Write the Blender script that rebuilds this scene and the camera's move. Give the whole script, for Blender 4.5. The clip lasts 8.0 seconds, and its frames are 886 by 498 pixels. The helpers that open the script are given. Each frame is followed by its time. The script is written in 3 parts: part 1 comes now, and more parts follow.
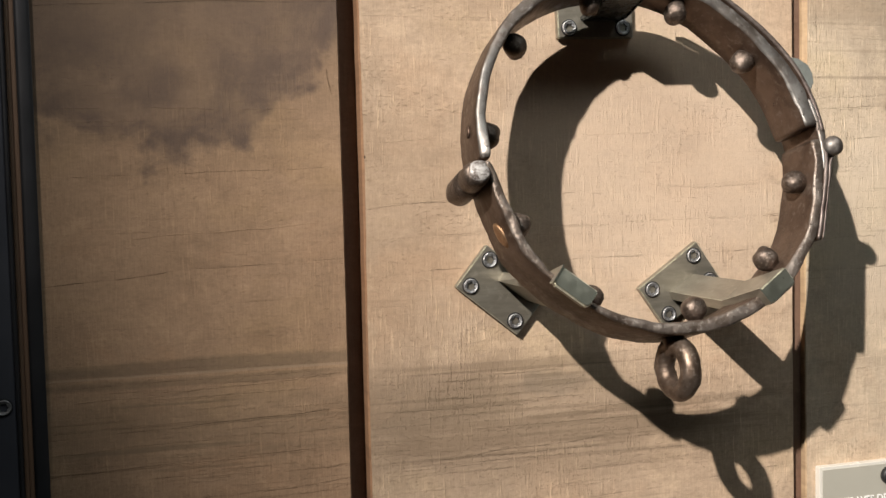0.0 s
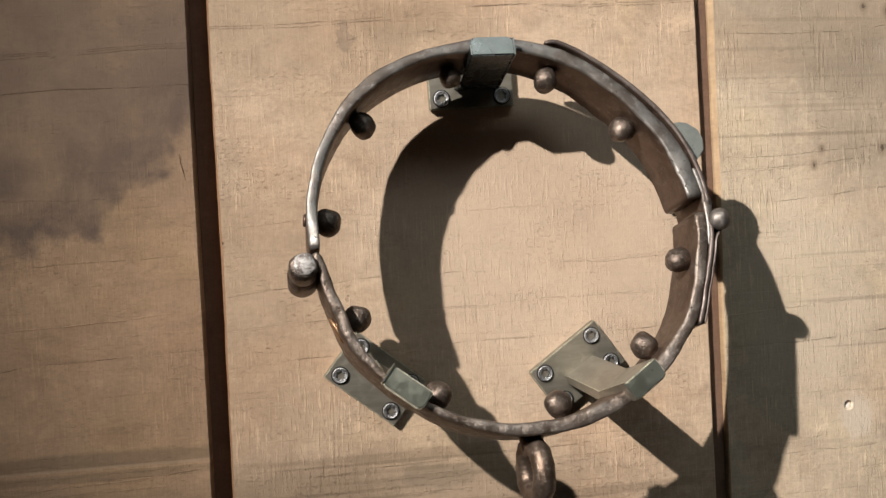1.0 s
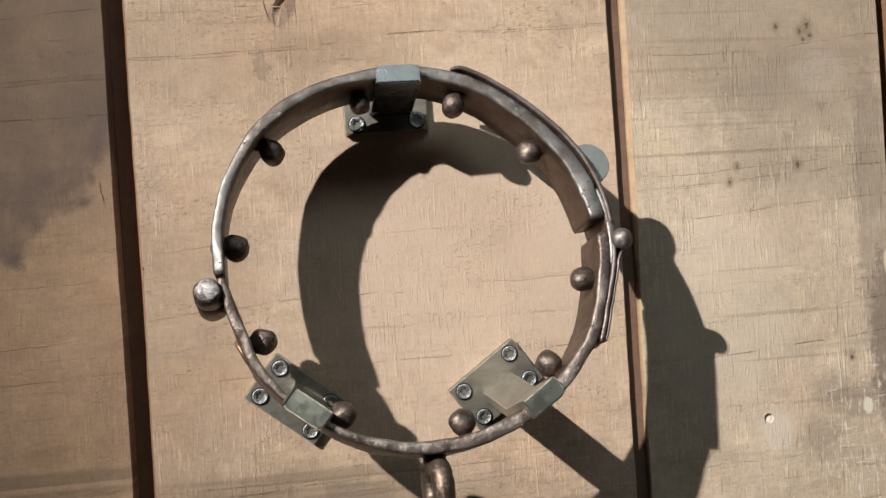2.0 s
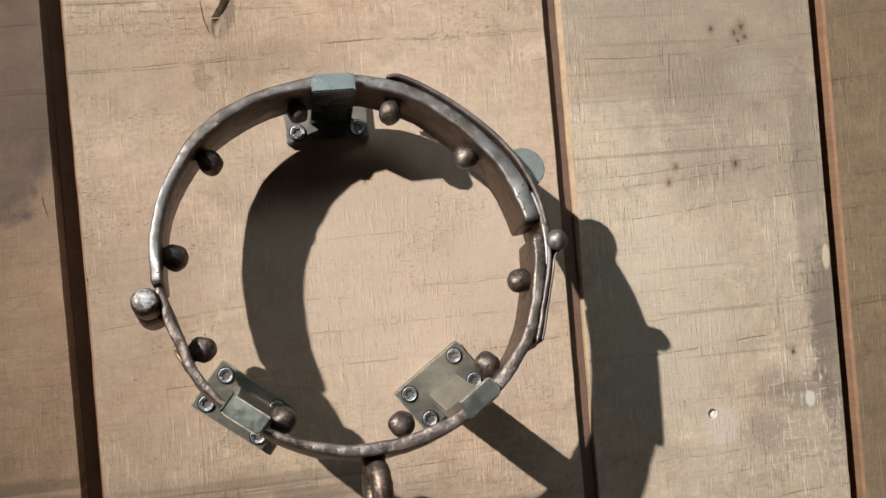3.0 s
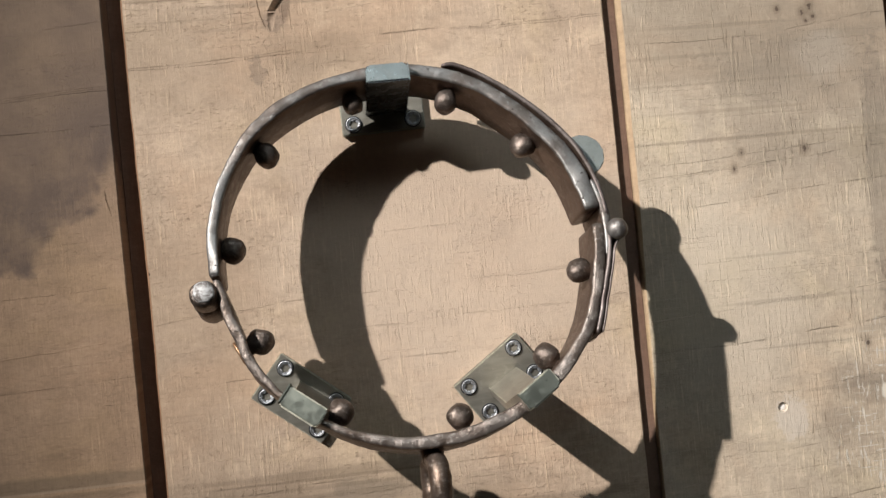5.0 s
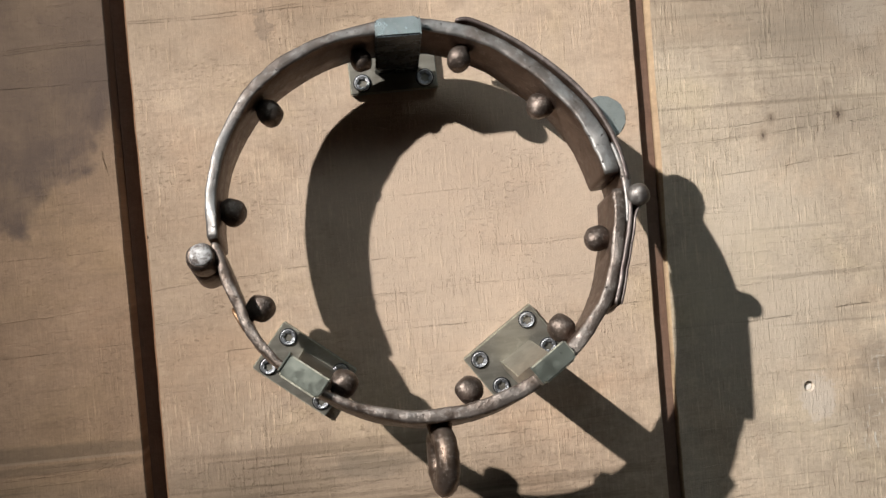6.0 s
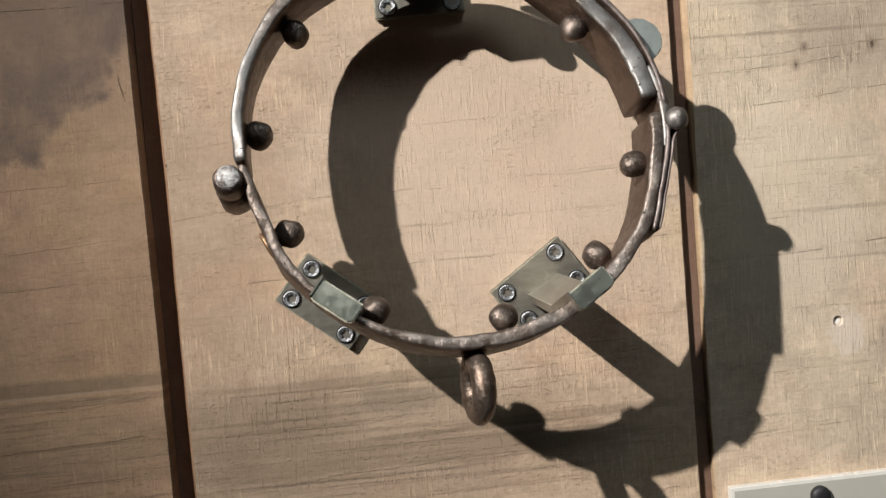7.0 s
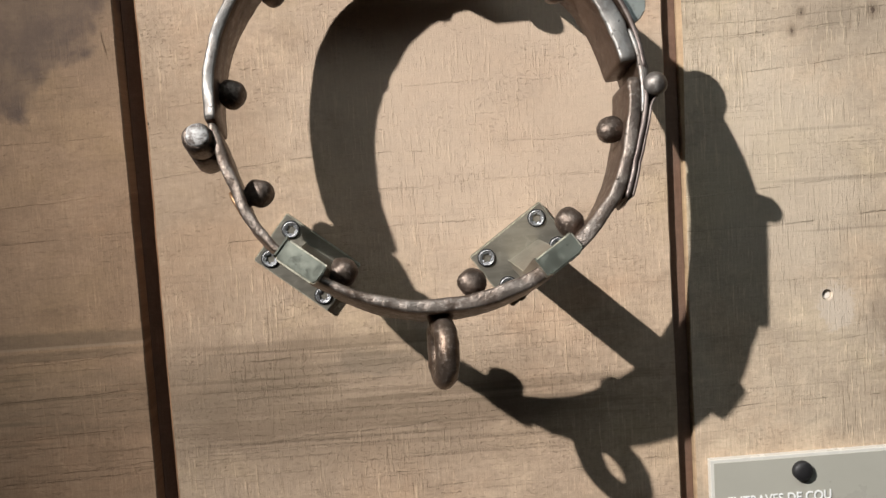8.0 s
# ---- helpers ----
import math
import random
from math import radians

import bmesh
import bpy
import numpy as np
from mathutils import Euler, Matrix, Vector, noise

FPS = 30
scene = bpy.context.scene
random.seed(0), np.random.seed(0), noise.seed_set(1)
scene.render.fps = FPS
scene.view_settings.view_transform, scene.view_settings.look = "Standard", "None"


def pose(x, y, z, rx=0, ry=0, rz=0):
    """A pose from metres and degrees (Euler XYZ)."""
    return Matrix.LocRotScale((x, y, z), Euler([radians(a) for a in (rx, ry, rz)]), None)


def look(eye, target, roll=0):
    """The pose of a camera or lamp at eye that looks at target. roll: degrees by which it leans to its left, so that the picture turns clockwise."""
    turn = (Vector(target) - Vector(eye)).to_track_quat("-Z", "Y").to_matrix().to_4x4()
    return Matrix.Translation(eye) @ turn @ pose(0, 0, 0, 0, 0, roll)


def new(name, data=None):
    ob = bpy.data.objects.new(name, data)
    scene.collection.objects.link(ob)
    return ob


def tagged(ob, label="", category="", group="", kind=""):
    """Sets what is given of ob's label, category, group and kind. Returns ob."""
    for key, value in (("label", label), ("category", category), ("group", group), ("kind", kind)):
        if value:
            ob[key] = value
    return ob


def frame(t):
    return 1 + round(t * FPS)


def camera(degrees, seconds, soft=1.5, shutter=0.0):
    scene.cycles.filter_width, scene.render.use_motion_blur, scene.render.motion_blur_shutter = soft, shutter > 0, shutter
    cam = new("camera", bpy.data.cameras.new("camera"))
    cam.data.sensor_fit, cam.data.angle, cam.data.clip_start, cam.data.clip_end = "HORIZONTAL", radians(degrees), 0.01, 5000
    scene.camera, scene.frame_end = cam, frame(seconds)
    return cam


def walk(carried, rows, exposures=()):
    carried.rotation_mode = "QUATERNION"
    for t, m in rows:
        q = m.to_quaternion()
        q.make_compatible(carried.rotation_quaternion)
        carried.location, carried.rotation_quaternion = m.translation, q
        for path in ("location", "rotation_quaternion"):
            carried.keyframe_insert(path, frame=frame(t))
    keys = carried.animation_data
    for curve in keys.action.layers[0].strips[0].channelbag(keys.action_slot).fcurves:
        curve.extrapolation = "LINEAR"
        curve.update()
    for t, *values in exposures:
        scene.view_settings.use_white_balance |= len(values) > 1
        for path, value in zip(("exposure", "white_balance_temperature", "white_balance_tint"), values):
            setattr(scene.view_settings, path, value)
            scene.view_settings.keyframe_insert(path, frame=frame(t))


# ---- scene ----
cam = camera(50.74, 8.0)
PATH = [
    (0, (-0.07513, -0.43502, 1.37820), (0.42963, 1.49761, 1.27740), -1.34),
    (0.5, (-0.00743, -0.42293, 1.39343), (0.40516, 1.53299, 1.32896), -2.71),
    (1, (0.03185, -0.43104, 1.40025), (0.35148, 1.54292, 1.36390), -2.85),
    (1.5, (0.04810, -0.43458, 1.40095), (0.34983, 1.54230, 1.37121), -2.93),
    (2, (0.07239, -0.44711, 1.40179), (0.37895, 1.52925, 1.39482), -3.68),
    (2.2, (0.07673, -0.44934, 1.40071), (0.39114, 1.52576, 1.41097), -4.04),
    (3.3, (0.09586, -0.45779, 1.40001), (0.42909, 1.51425, 1.39762), -5.13),
    (3.5, (0.09705, -0.45679, 1.39937), (0.41666, 1.51751, 1.39906), -5.24),
    (4, (0.10072, -0.45623, 1.39761), (0.37384, 1.52502, 1.39331), -5.46),
    (4.5, (0.10287, -0.45830, 1.39847), (0.33583, 1.52807, 1.40404), -5.82),
    (5, (0.09622, -0.45177, 1.39706), (0.29397, 1.53842, 1.40371), -5.55),
    (5.2, (0.09610, -0.44778, 1.39591), (0.27885, 1.54385, 1.40035), -5.30),
    (6.3, (0.10094, -0.42887, 1.39127), (0.25845, 1.56407, 1.33309), -4.74),
    (6.5, (0.09484, -0.42809, 1.39221), (0.26290, 1.56357, 1.32123), -4.79),
    (7, (0.08071, -0.42020, 1.37647), (0.26608, 1.56815, 1.26641), -4.68),
    (7.5, (0.09819, -0.42054, 1.37825), (0.24188, 1.56915, 1.23503), -3.99),
    (8, (0.10811, -0.42021, 1.37331), (0.20061, 1.56989, 1.19738), -3.59),
]
WHITE = [(0, 0.13, 6880, 11), (0.5, 0.05, 6880, 11), (1.5, 0.0, 6600, 10), (3.5, 0.0, 6280, 9), (5, 0.0, 6280, 9), (8, 0.0, 6400, 9)]
walk(cam, [(t, look(eye, target, roll)) for t, eye, target, roll in PATH], WHITE)

# ---- light ----
world = bpy.data.worlds.new("world")
scene.world = world
world.use_nodes = True
world.node_tree.nodes["Background"].inputs["Color"].default_value = (0.5, 0.55, 0.6, 1)
world.node_tree.nodes["Background"].inputs["Strength"].default_value = 0.02

SPOT = (-1.170, -1.300, 2.541)
spot_data = bpy.data.lights.new("gallery_spot", "SPOT")
spot_data.energy, spot_data.color = 412.0, (1.0, 0.952, 0.905)
spot_data.spot_size, spot_data.spot_blend, spot_data.shadow_soft_size = radians(23.4), 1.0, 0.017
spot = new("gallery_spot", spot_data)
spot.matrix_world = look(SPOT, (0.405, 0.0, 1.258))

ceiling_data = bpy.data.lights.new("ceiling_panel", "AREA")
ceiling_data.shape, ceiling_data.size, ceiling_data.size_y = "RECTANGLE", 0.95, 0.80
ceiling_data.energy, ceiling_data.color = 11.4, (0.87, 0.97, 1.0)
ceiling_lamp = new("ceiling_panel", ceiling_data)
ceiling_lamp.matrix_world = look((0.45, -0.90, 2.78), (0.2, 0.0, 1.4))
scene.view_settings.exposure = 0.0


# ---- materials ----
class Nodes:
    """A material's node tree, with short calls."""

    def __init__(self, name):
        self.mat = bpy.data.materials.new(name)
        self.mat.use_nodes = True
        self.tree = self.mat.node_tree
        self.bsdf = self.tree.nodes["Principled BSDF"]

    def add(self, kind, **props):
        n = self.tree.nodes.new(kind)
        for k, v in props.items():
            setattr(n, k, v)
        return n

    def link(self, a, b):
        self.tree.links.new(a, b)

    def value(self, socket, v):
        if isinstance(v, (int, float, tuple)):
            socket.default_value = v
        else:
            self.link(v, socket)

    def math(self, op, a, b=0.0, clamp=False):
        n = self.add("ShaderNodeMath", operation=op, use_clamp=clamp)
        self.value(n.inputs[0], a)
        self.value(n.inputs[1], b)
        return n.outputs[0]

    def coords(self):
        return self.add("ShaderNodeTexCoord").outputs["Object"]

    def mapped(self, vec, scale, turn=(0, 0, 0), loc=(0, 0, 0)):
        n = self.add("ShaderNodeMapping")
        self.link(vec, n.inputs["Vector"])
        n.inputs["Scale"].default_value = scale
        n.inputs["Rotation"].default_value = [radians(a) for a in turn]
        n.inputs["Location"].default_value = loc
        return n.outputs[0]

    def noise(self, vec, scale, detail=4.0, rough=0.55, distort=0.0):
        n = self.add("ShaderNodeTexNoise")
        self.link(vec, n.inputs["Vector"])
        n.inputs["Scale"].default_value = scale
        n.inputs["Detail"].default_value = detail
        n.inputs["Roughness"].default_value = rough
        n.inputs["Distortion"].default_value = distort
        return n.outputs["Fac"]

    def span(self, v, a, b, lo=0.0, hi=1.0):
        n = self.add("ShaderNodeMapRange", interpolation_type="SMOOTHSTEP")
        self.value(n.inputs[0], v)
        for i, x in enumerate((a, b, lo, hi)):
            n.inputs[1 + i].default_value = x
        return n.outputs[0]

    def mix(self, f, a, b, blend="MIX"):
        n = self.add("ShaderNodeMix", data_type="RGBA", blend_type=blend)
        self.value(n.inputs[0], f)
        self.value(n.inputs[6], a)
        self.value(n.inputs[7], b)
        return n.outputs[2]

    def bump(self, height, strength, distance):
        n = self.add("ShaderNodeBump")
        self.link(height, n.inputs["Height"])
        n.inputs["Strength"].default_value = strength
        n.inputs["Distance"].default_value = distance
        self.link(n.outputs[0], self.bsdf.inputs["Normal"])

    def blob(self, vec, x, z, rx, rz, ragged, edge=(1.15, 0.75), scale=28.0):
        """A stain round (x, z) with a ragged rim: 1 inside, 0 outside."""
        m = self.mapped(vec, (1 / rx, 0, 1 / rz), loc=(-x / rx, 0, -z / rz))
        if rx > 5 * rz:
            rim = self.noise(self.mapped(vec, (16, 1, 260), (0, -2.6, 0)), 1.0, 7, 0.66)
            ragged = ragged * 2.6
        else:
            rim = self.noise(vec, scale, 6, 0.6, 0.4)
        n = self.add("ShaderNodeVectorMath", operation="LENGTH")
        self.link(m, n.inputs[0])
        d = self.math("ADD", n.outputs["Value"], self.math("MULTIPLY", self.math("SUBTRACT", rim, 0.5), ragged))
        return self.span(d, edge[0], edge[1])

    def done(self, color, rough, metal=0.0):
        self.value(self.bsdf.inputs["Base Color"], color)
        self.value(self.bsdf.inputs["Roughness"], rough)
        self.value(self.bsdf.inputs["Metallic"], metal)
        return self.mat


def wood(name, base, seed, stains=(), lines=1.0, chips=0.0, tide=0.0, ridge=1.0, bands=0.3, hatch=0.6, knots=(), rough_at=()):
    """Rough-sawn board: torn upright fibres, saw lines across, weathering, stains and painted tones of (x, z, rx, rz,
    ragged, strength, colour), knots of (x, z, r).
    """
    n = Nodes(name)
    v = n.coords()
    s = n.mapped(v, (1, 1, 1), loc=(seed, 0, seed * 0.7))
    across = (0, -3.2, 0)

    def shade(amount, k, tone):
        return n.mix(n.math("MULTIPLY", amount, k), col, tuple(c * t for c, t in zip(base, tone)) + (1,))

    # broad weathering: darker and paler fields, a warm and a greenish cast, grey bands along the saw's run
    broad = n.noise(s, 9.0, 6, 0.62)
    cast = n.noise(n.mapped(s, (9, 1, 14)), 1.0, 5, 0.62, 0.4)
    patch = n.noise(n.mapped(s, (30, 1, 46), across), 1.0, 6, 0.66, 0.3)
    band_n = n.noise(n.mapped(s, (2.6, 1, 46), across), 1.0, 6, 0.66)
    col = n.mix(n.span(broad, 0.32, 0.66), tuple(c * k for c, k in zip(base, (0.84, 0.82, 0.80))) + (1,), (*base, 1))
    col = shade(n.span(cast, 0.49, 0.66), 0.60, (1.02, 0.92, 0.84))
    col = shade(n.span(cast, 0.49, 0.32), 0.60, (1.01, 1.00, 0.88))
    col = shade(n.span(patch, 0.48, 0.28), 0.70, (1.24, 1.24, 1.20))
    col = shade(n.span(patch, 0.53, 0.69), 0.60, (0.68, 0.66, 0.64))
    col = shade(n.span(band_n, 0.53, 0.70), bands, (0.60, 0.60, 0.60))

    # upright torn fibres, gathered in zones
    where = n.span(n.noise(n.mapped(s, (24, 1, 13)), 1.0, 4, 0.6), 0.38, 0.64, 0.16, 1.0)
    fib = n.noise(n.mapped(s, (760, 1, 52)), 1.0, 4, 0.66, 0.15)
    fine = n.noise(n.mapped(s, (1500, 1, 95)), 1.0, 3, 0.6)
    proud = n.math("MULTIPLY", n.span(fib, 0.54, 0.65), where)
    torn = n.math("MULTIPLY", n.span(fib, 0.43, 0.32), where)
    col = shade(proud, 0.72 * ridge, (1.52, 1.50, 1.42))
    col = shade(torn, 0.46 * ridge, (0.64, 0.56, 0.48))

    weave = n.noise(n.mapped(s, (330, 1, 560), across), 1.0, 5, 0.74)

    # close saw marks, nearly level, and short dashes where the blade tore
    saw = n.noise(n.mapped(s, (7, 1, 640), across), 1.0, 6, 0.68)
    sawn = n.span(n.noise(n.mapped(s, (9, 1, 26), across), 1.0, 4, 0.6), 0.40, 0.62, 0.15, 1.0)
    for x, z, rx, rz in rough_at:
        sawn = n.math("MAXIMUM", sawn, n.math("MULTIPLY", n.blob(v, x, z, rx, rz, 0.9, (1.2, 0.5)), 1.7))
    groove = n.math("MULTIPLY", n.span(saw, 0.44, 0.33), sawn)
    crest = n.math("MULTIPLY", n.span(saw, 0.57, 0.68), sawn)
    col = shade(groove, 0.34 * lines, (0.56, 0.53, 0.50))
    col = shade(crest, 0.26 * lines, (1.20, 1.20, 1.18))
    zone = n.span(n.noise(n.mapped(s, (26, 1, 44), across), 1.0, 5, 0.64), 0.44, 0.62, 0.05, 1.0)
    for x, z, rx, rz in rough_at:
        zone = n.math("MAXIMUM", zone, n.math("MULTIPLY", n.blob(v, x, z, rx, rz, 1.2, (1.2, 0.5)), 0.8))
    dash = n.math("MULTIPLY", n.span(n.noise(n.mapped(s, (300, 1, 1000), across), 1.0, 3, 0.62), 0.56, 0.66), zone)
    col = shade(dash, 0.52 * hatch, (0.48, 0.44, 0.40))

    # single saw lines, each its own strength, broken along their length, the lip below painted paler where it catches
    # light
    sep = n.add("ShaderNodeSeparateXYZ")
    n.link(s, sep.inputs[0])
    wander = n.math("MULTIPLY", n.math("SUBTRACT", n.noise(n.mapped(s, (6, 1, 10)), 1.0, 3), 0.5), 0.9)
    jitter = n.math("MULTIPLY", n.math("SUBTRACT", n.noise(n.mapped(s, (420, 1, 90)), 1.0, 2), 0.5), 0.035)
    level = n.math("SUBTRACT", sep.outputs["Z"], n.math("MULTIPLY", sep.outputs["X"], 0.046))
    cut, lip, soft = 0.0, 0.0, 0.0
    for every, thin in ((58.0, 1.0), (33.0, 0.6)):
        step = n.math("ADD", n.math("ADD", n.math("MULTIPLY", level, every), wander), jitter)
        row = n.add("ShaderNodeTexWhiteNoise", noise_dimensions="1D")
        n.link(n.math("FLOOR", step), row.inputs["W"])
        own = n.span(row.outputs["Value"], 0.42, 1.0)
        turn = n.math("FRACT", step)
        broken = n.span(n.noise(n.mapped(s, (46, 1, 70)), 1.0, 5, 0.70), 0.42, 0.58, 0.04, 1.0)
        w = 0.00036 * every * thin
        a = n.math("MULTIPLY", n.math("MULTIPLY", n.span(turn, w, w * 0.35), own), broken)
        b = n.math("MULTIPLY", n.math("MULTIPLY", n.span(turn, 1 - 2.4 * w, 1 - w), own), broken)
        c = n.math("MULTIPLY", n.math("MULTIPLY", n.span(turn, 0.30, 0.0), own), 0.8 * thin)
        cut, lip, soft = (n.math("MAXIMUM", a, cut), n.math("MAXIMUM", b, lip), n.math("MAXIMUM", c, soft))
    col = shade(soft, 0.30 * lines, (0.66, 0.64, 0.62))
    col = shade(cut, 0.62 * lines, (0.42, 0.38, 0.35))
    col = shade(lip, 0.50 * lines, (1.28, 1.27, 1.25))
    tone = n.math("ADD", n.math("ADD", n.math("MULTIPLY", n.math("SUBTRACT", fine, 0.5), 0.42), n.math("ADD", n.math("MULTIPLY", n.math("SUBTRACT", n.noise(n.mapped(s, (80, 1, 120), across), 1.0, 7, 0.74), 0.5), 0.66), n.math("MULTIPLY", n.math("SUBTRACT", weave, 0.5), 0.62))), 1.0)
    comb = n.add("ShaderNodeCombineColor")
    for i in range(3):
        n.link(tone, comb.inputs[i])
    col = n.mix(1.0, col, comb.outputs[0], "MULTIPLY")

    if tide:
        here = n.add("ShaderNodeSeparateXYZ")
        n.link(v, here.inputs[0])
        rag = n.math("ADD", n.math("MULTIPLY", n.math("SUBTRACT", n.noise(v, 38.0, 7, 0.58, 0.25), 0.5), 0.075), n.math("MULTIPLY", n.math("SUBTRACT", n.noise(v, 12.0, 2, 0.5), 0.5), 0.030))
        rim = n.math("ADD", n.math("MULTIPLY", n.math("MAXIMUM", n.math("ADD", here.outputs["X"], 0.052), 0.0), 0.80), 1.412)
        lobe = n.span(n.math("ABSOLUTE", n.math("ADD", here.outputs["X"], 0.086)), 0.048, 0.012, 0.0, 0.013)
        rise = n.math("ADD", n.math("SUBTRACT", here.outputs["Z"], n.math("SUBTRACT", rim, lobe)), rag)
        mark = n.math("MULTIPLY", n.span(rise, -0.004, 0.010), n.span(rise, 0.060, 0.008, 0.55, 1.0))
        mark = n.math("MULTIPLY", mark, n.span(n.noise(v, 34.0, 7, 0.60, 0.35), 0.36, 0.60, 0.45, 1.0))
        # Soft stain higher up, deepened to carry the dimmer light there in its colour.
        dim_veil = n.span(n.math("ADD", n.math("SUBTRACT", here.outputs["Z"], 1.43), n.math("MULTIPLY", n.math("SUBTRACT", n.noise(v, 8.0, 4, 0.6), 0.5), 0.12)), -0.04, 0.04)
        col = n.mix(n.math("MULTIPLY", dim_veil, 0.70 * tide), col, (0.135, 0.098, 0.070, 1))
        col = n.mix(n.math("MULTIPLY", mark, tide), col, (0.092, 0.066, 0.056, 1))
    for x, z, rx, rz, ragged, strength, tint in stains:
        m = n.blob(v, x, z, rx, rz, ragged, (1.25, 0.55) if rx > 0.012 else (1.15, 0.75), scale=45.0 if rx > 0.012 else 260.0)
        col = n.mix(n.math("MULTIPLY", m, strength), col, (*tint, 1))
    for x, z, r in knots:
        m = n.mapped(v, (1 / r, 0, 0.75 / r), loc=(-x / r, 0, -0.75 * z / r))
        far = n.add("ShaderNodeVectorMath", operation="LENGTH")
        n.link(m, far.inputs[0])
        d = n.math("ADD", far.outputs["Value"], n.math("MULTIPLY", n.math("SUBTRACT", n.noise(v, 420.0, 5, 0.65), 0.5), 1.5))
        col = n.mix(n.span(d, 2.2, 0.5, 0.0, 0.55), col, (0.20, 0.150, 0.105, 1))
        d = n.math("ADD", d, n.math("MULTIPLY", n.math("SUBTRACT", n.noise(n.mapped(v, (260, 1, 900)), 1.0, 3, 0.6), 0.5), 1.4))
        ring = n.math("MULTIPLY", n.math("MULTIPLY", n.span(d, 0.62, 0.80), n.span(d, 1.12, 0.88)), 0.18)
        core = n.span(d, 0.62, 0.30)
        col = n.mix(n.math("MULTIPLY", n.math("MAXIMUM", ring, core), 0.80), col, (0.070, 0.045, 0.034, 1))
    if chips:
        spot_zone = n.blob(v, 0.358, 1.296, 0.026, 0.040, 1.5)
        flake = n.math("MULTIPLY", n.span(n.noise(n.mapped(v, (520, 1, 90)), 1.0, 4, 0.7), 0.56, 0.63), spot_zone)
        flake = n.math("MAXIMUM", flake, n.math("MULTIPLY", n.span(n.noise(n.mapped(v, (60, 1, 640), (0, -2.3, 0)), 1.0, 4, 0.7), 0.58, 0.65), spot_zone))
        col = n.mix(n.math("MULTIPLY", flake, chips), col, (0.60, 0.54, 0.46, 1))
    height = n.math("MULTIPLY", n.math("SUBTRACT", proud, torn), 0.50 * ridge)
    height = n.math("ADD", height, n.math("MULTIPLY", n.math("SUBTRACT", crest, groove), 0.30 * lines))
    height = n.math("ADD", height, n.math("MULTIPLY", n.math("SUBTRACT", n.math("MULTIPLY", lip, 0.7), cut), 0.9 * lines))
    height = n.math("SUBTRACT", height, n.math("MULTIPLY", dash, 0.5 * hatch))
    height = n.math("ADD", height, n.math("ADD", n.math("MULTIPLY", fine, 0.45), n.math("MULTIPLY", weave, 0.9)))
    n.bump(height, 1.0, 0.00034)
    n.bsdf.inputs["Specular IOR Level"].default_value = 0.25
    return n.done(col, n.span(broad, 0.2, 0.8, 0.72, 0.88))


def metal(name, colors, scale, rough, metallic=0.8, bump=0.3, depth=0.0004, pits=0.0, streak=(1, 1, 1), spec=0.5, uneven=1.0):
    """Metal with three tones in patches, uneven gloss, hammer marks and pits."""
    n = Nodes(name)
    v = n.coords()
    a = n.noise(n.mapped(v, streak), scale, 6, 0.62)
    b = n.noise(v, scale * 5.3, 5, 0.65)
    col = n.mix(n.span(a, 0.36, 0.62), (*colors[0], 1), (*colors[1], 1))
    col = n.mix(n.math("MULTIPLY", n.span(b, 0.52, 0.70), 0.7), col, (*colors[2], 1))
    h = n.math("ADD", n.math("MULTIPLY", a, 0.8), n.math("MULTIPLY", b, 0.35))
    if pits:
        p = n.span(n.noise(v, scale * 11, 3, 0.5), 0.66, 0.74)
        h = n.math("SUBTRACT", h, n.math("MULTIPLY", p, pits))
        col = n.mix(n.math("MULTIPLY", p, 0.6), col, tuple(c * 0.4 for c in colors[0]) + (1,))
    n.bump(h, bump, depth)
    n.bsdf.inputs["Specular IOR Level"].default_value = spec
    return n.done(col, n.span(b, 0.3, 0.7, rough - 0.10 * uneven, rough + 0.12 * uneven), metallic)


def plain(name, color, rough, metallic=0.0, scale=60.0, vary=0.15):
    n = Nodes(name)
    v = n.coords()
    f = n.noise(v, scale, 5, 0.6)
    col = n.mix(f, tuple(c * (1 - vary) for c in color) + (1,), tuple(min(1, c * (1 + vary)) for c in color) + (1,))
    n.bump(f, 0.15, 0.0003)
    return n.done(col, n.span(f, 0.3, 0.7, rough - 0.06, rough + 0.06), metallic)


GREY = (0.105, 0.088, 0.072)
draw = random.Random(4)


def saw_bands(count, x, z, reach, tall, tint):
    """Thin soiled streaks along the saw's run, round (x, z)."""
    rows = []
    for k in range(count):
        rows.append((x + draw.uniform(-0.5, 0.5) * reach, z + tall * (k / (count - 1) - 0.5), reach * draw.uniform(0.35, 0.8), draw.uniform(0.0006, 0.0013), 0.55, draw.uniform(0.22, 0.45), tint))
    return rows


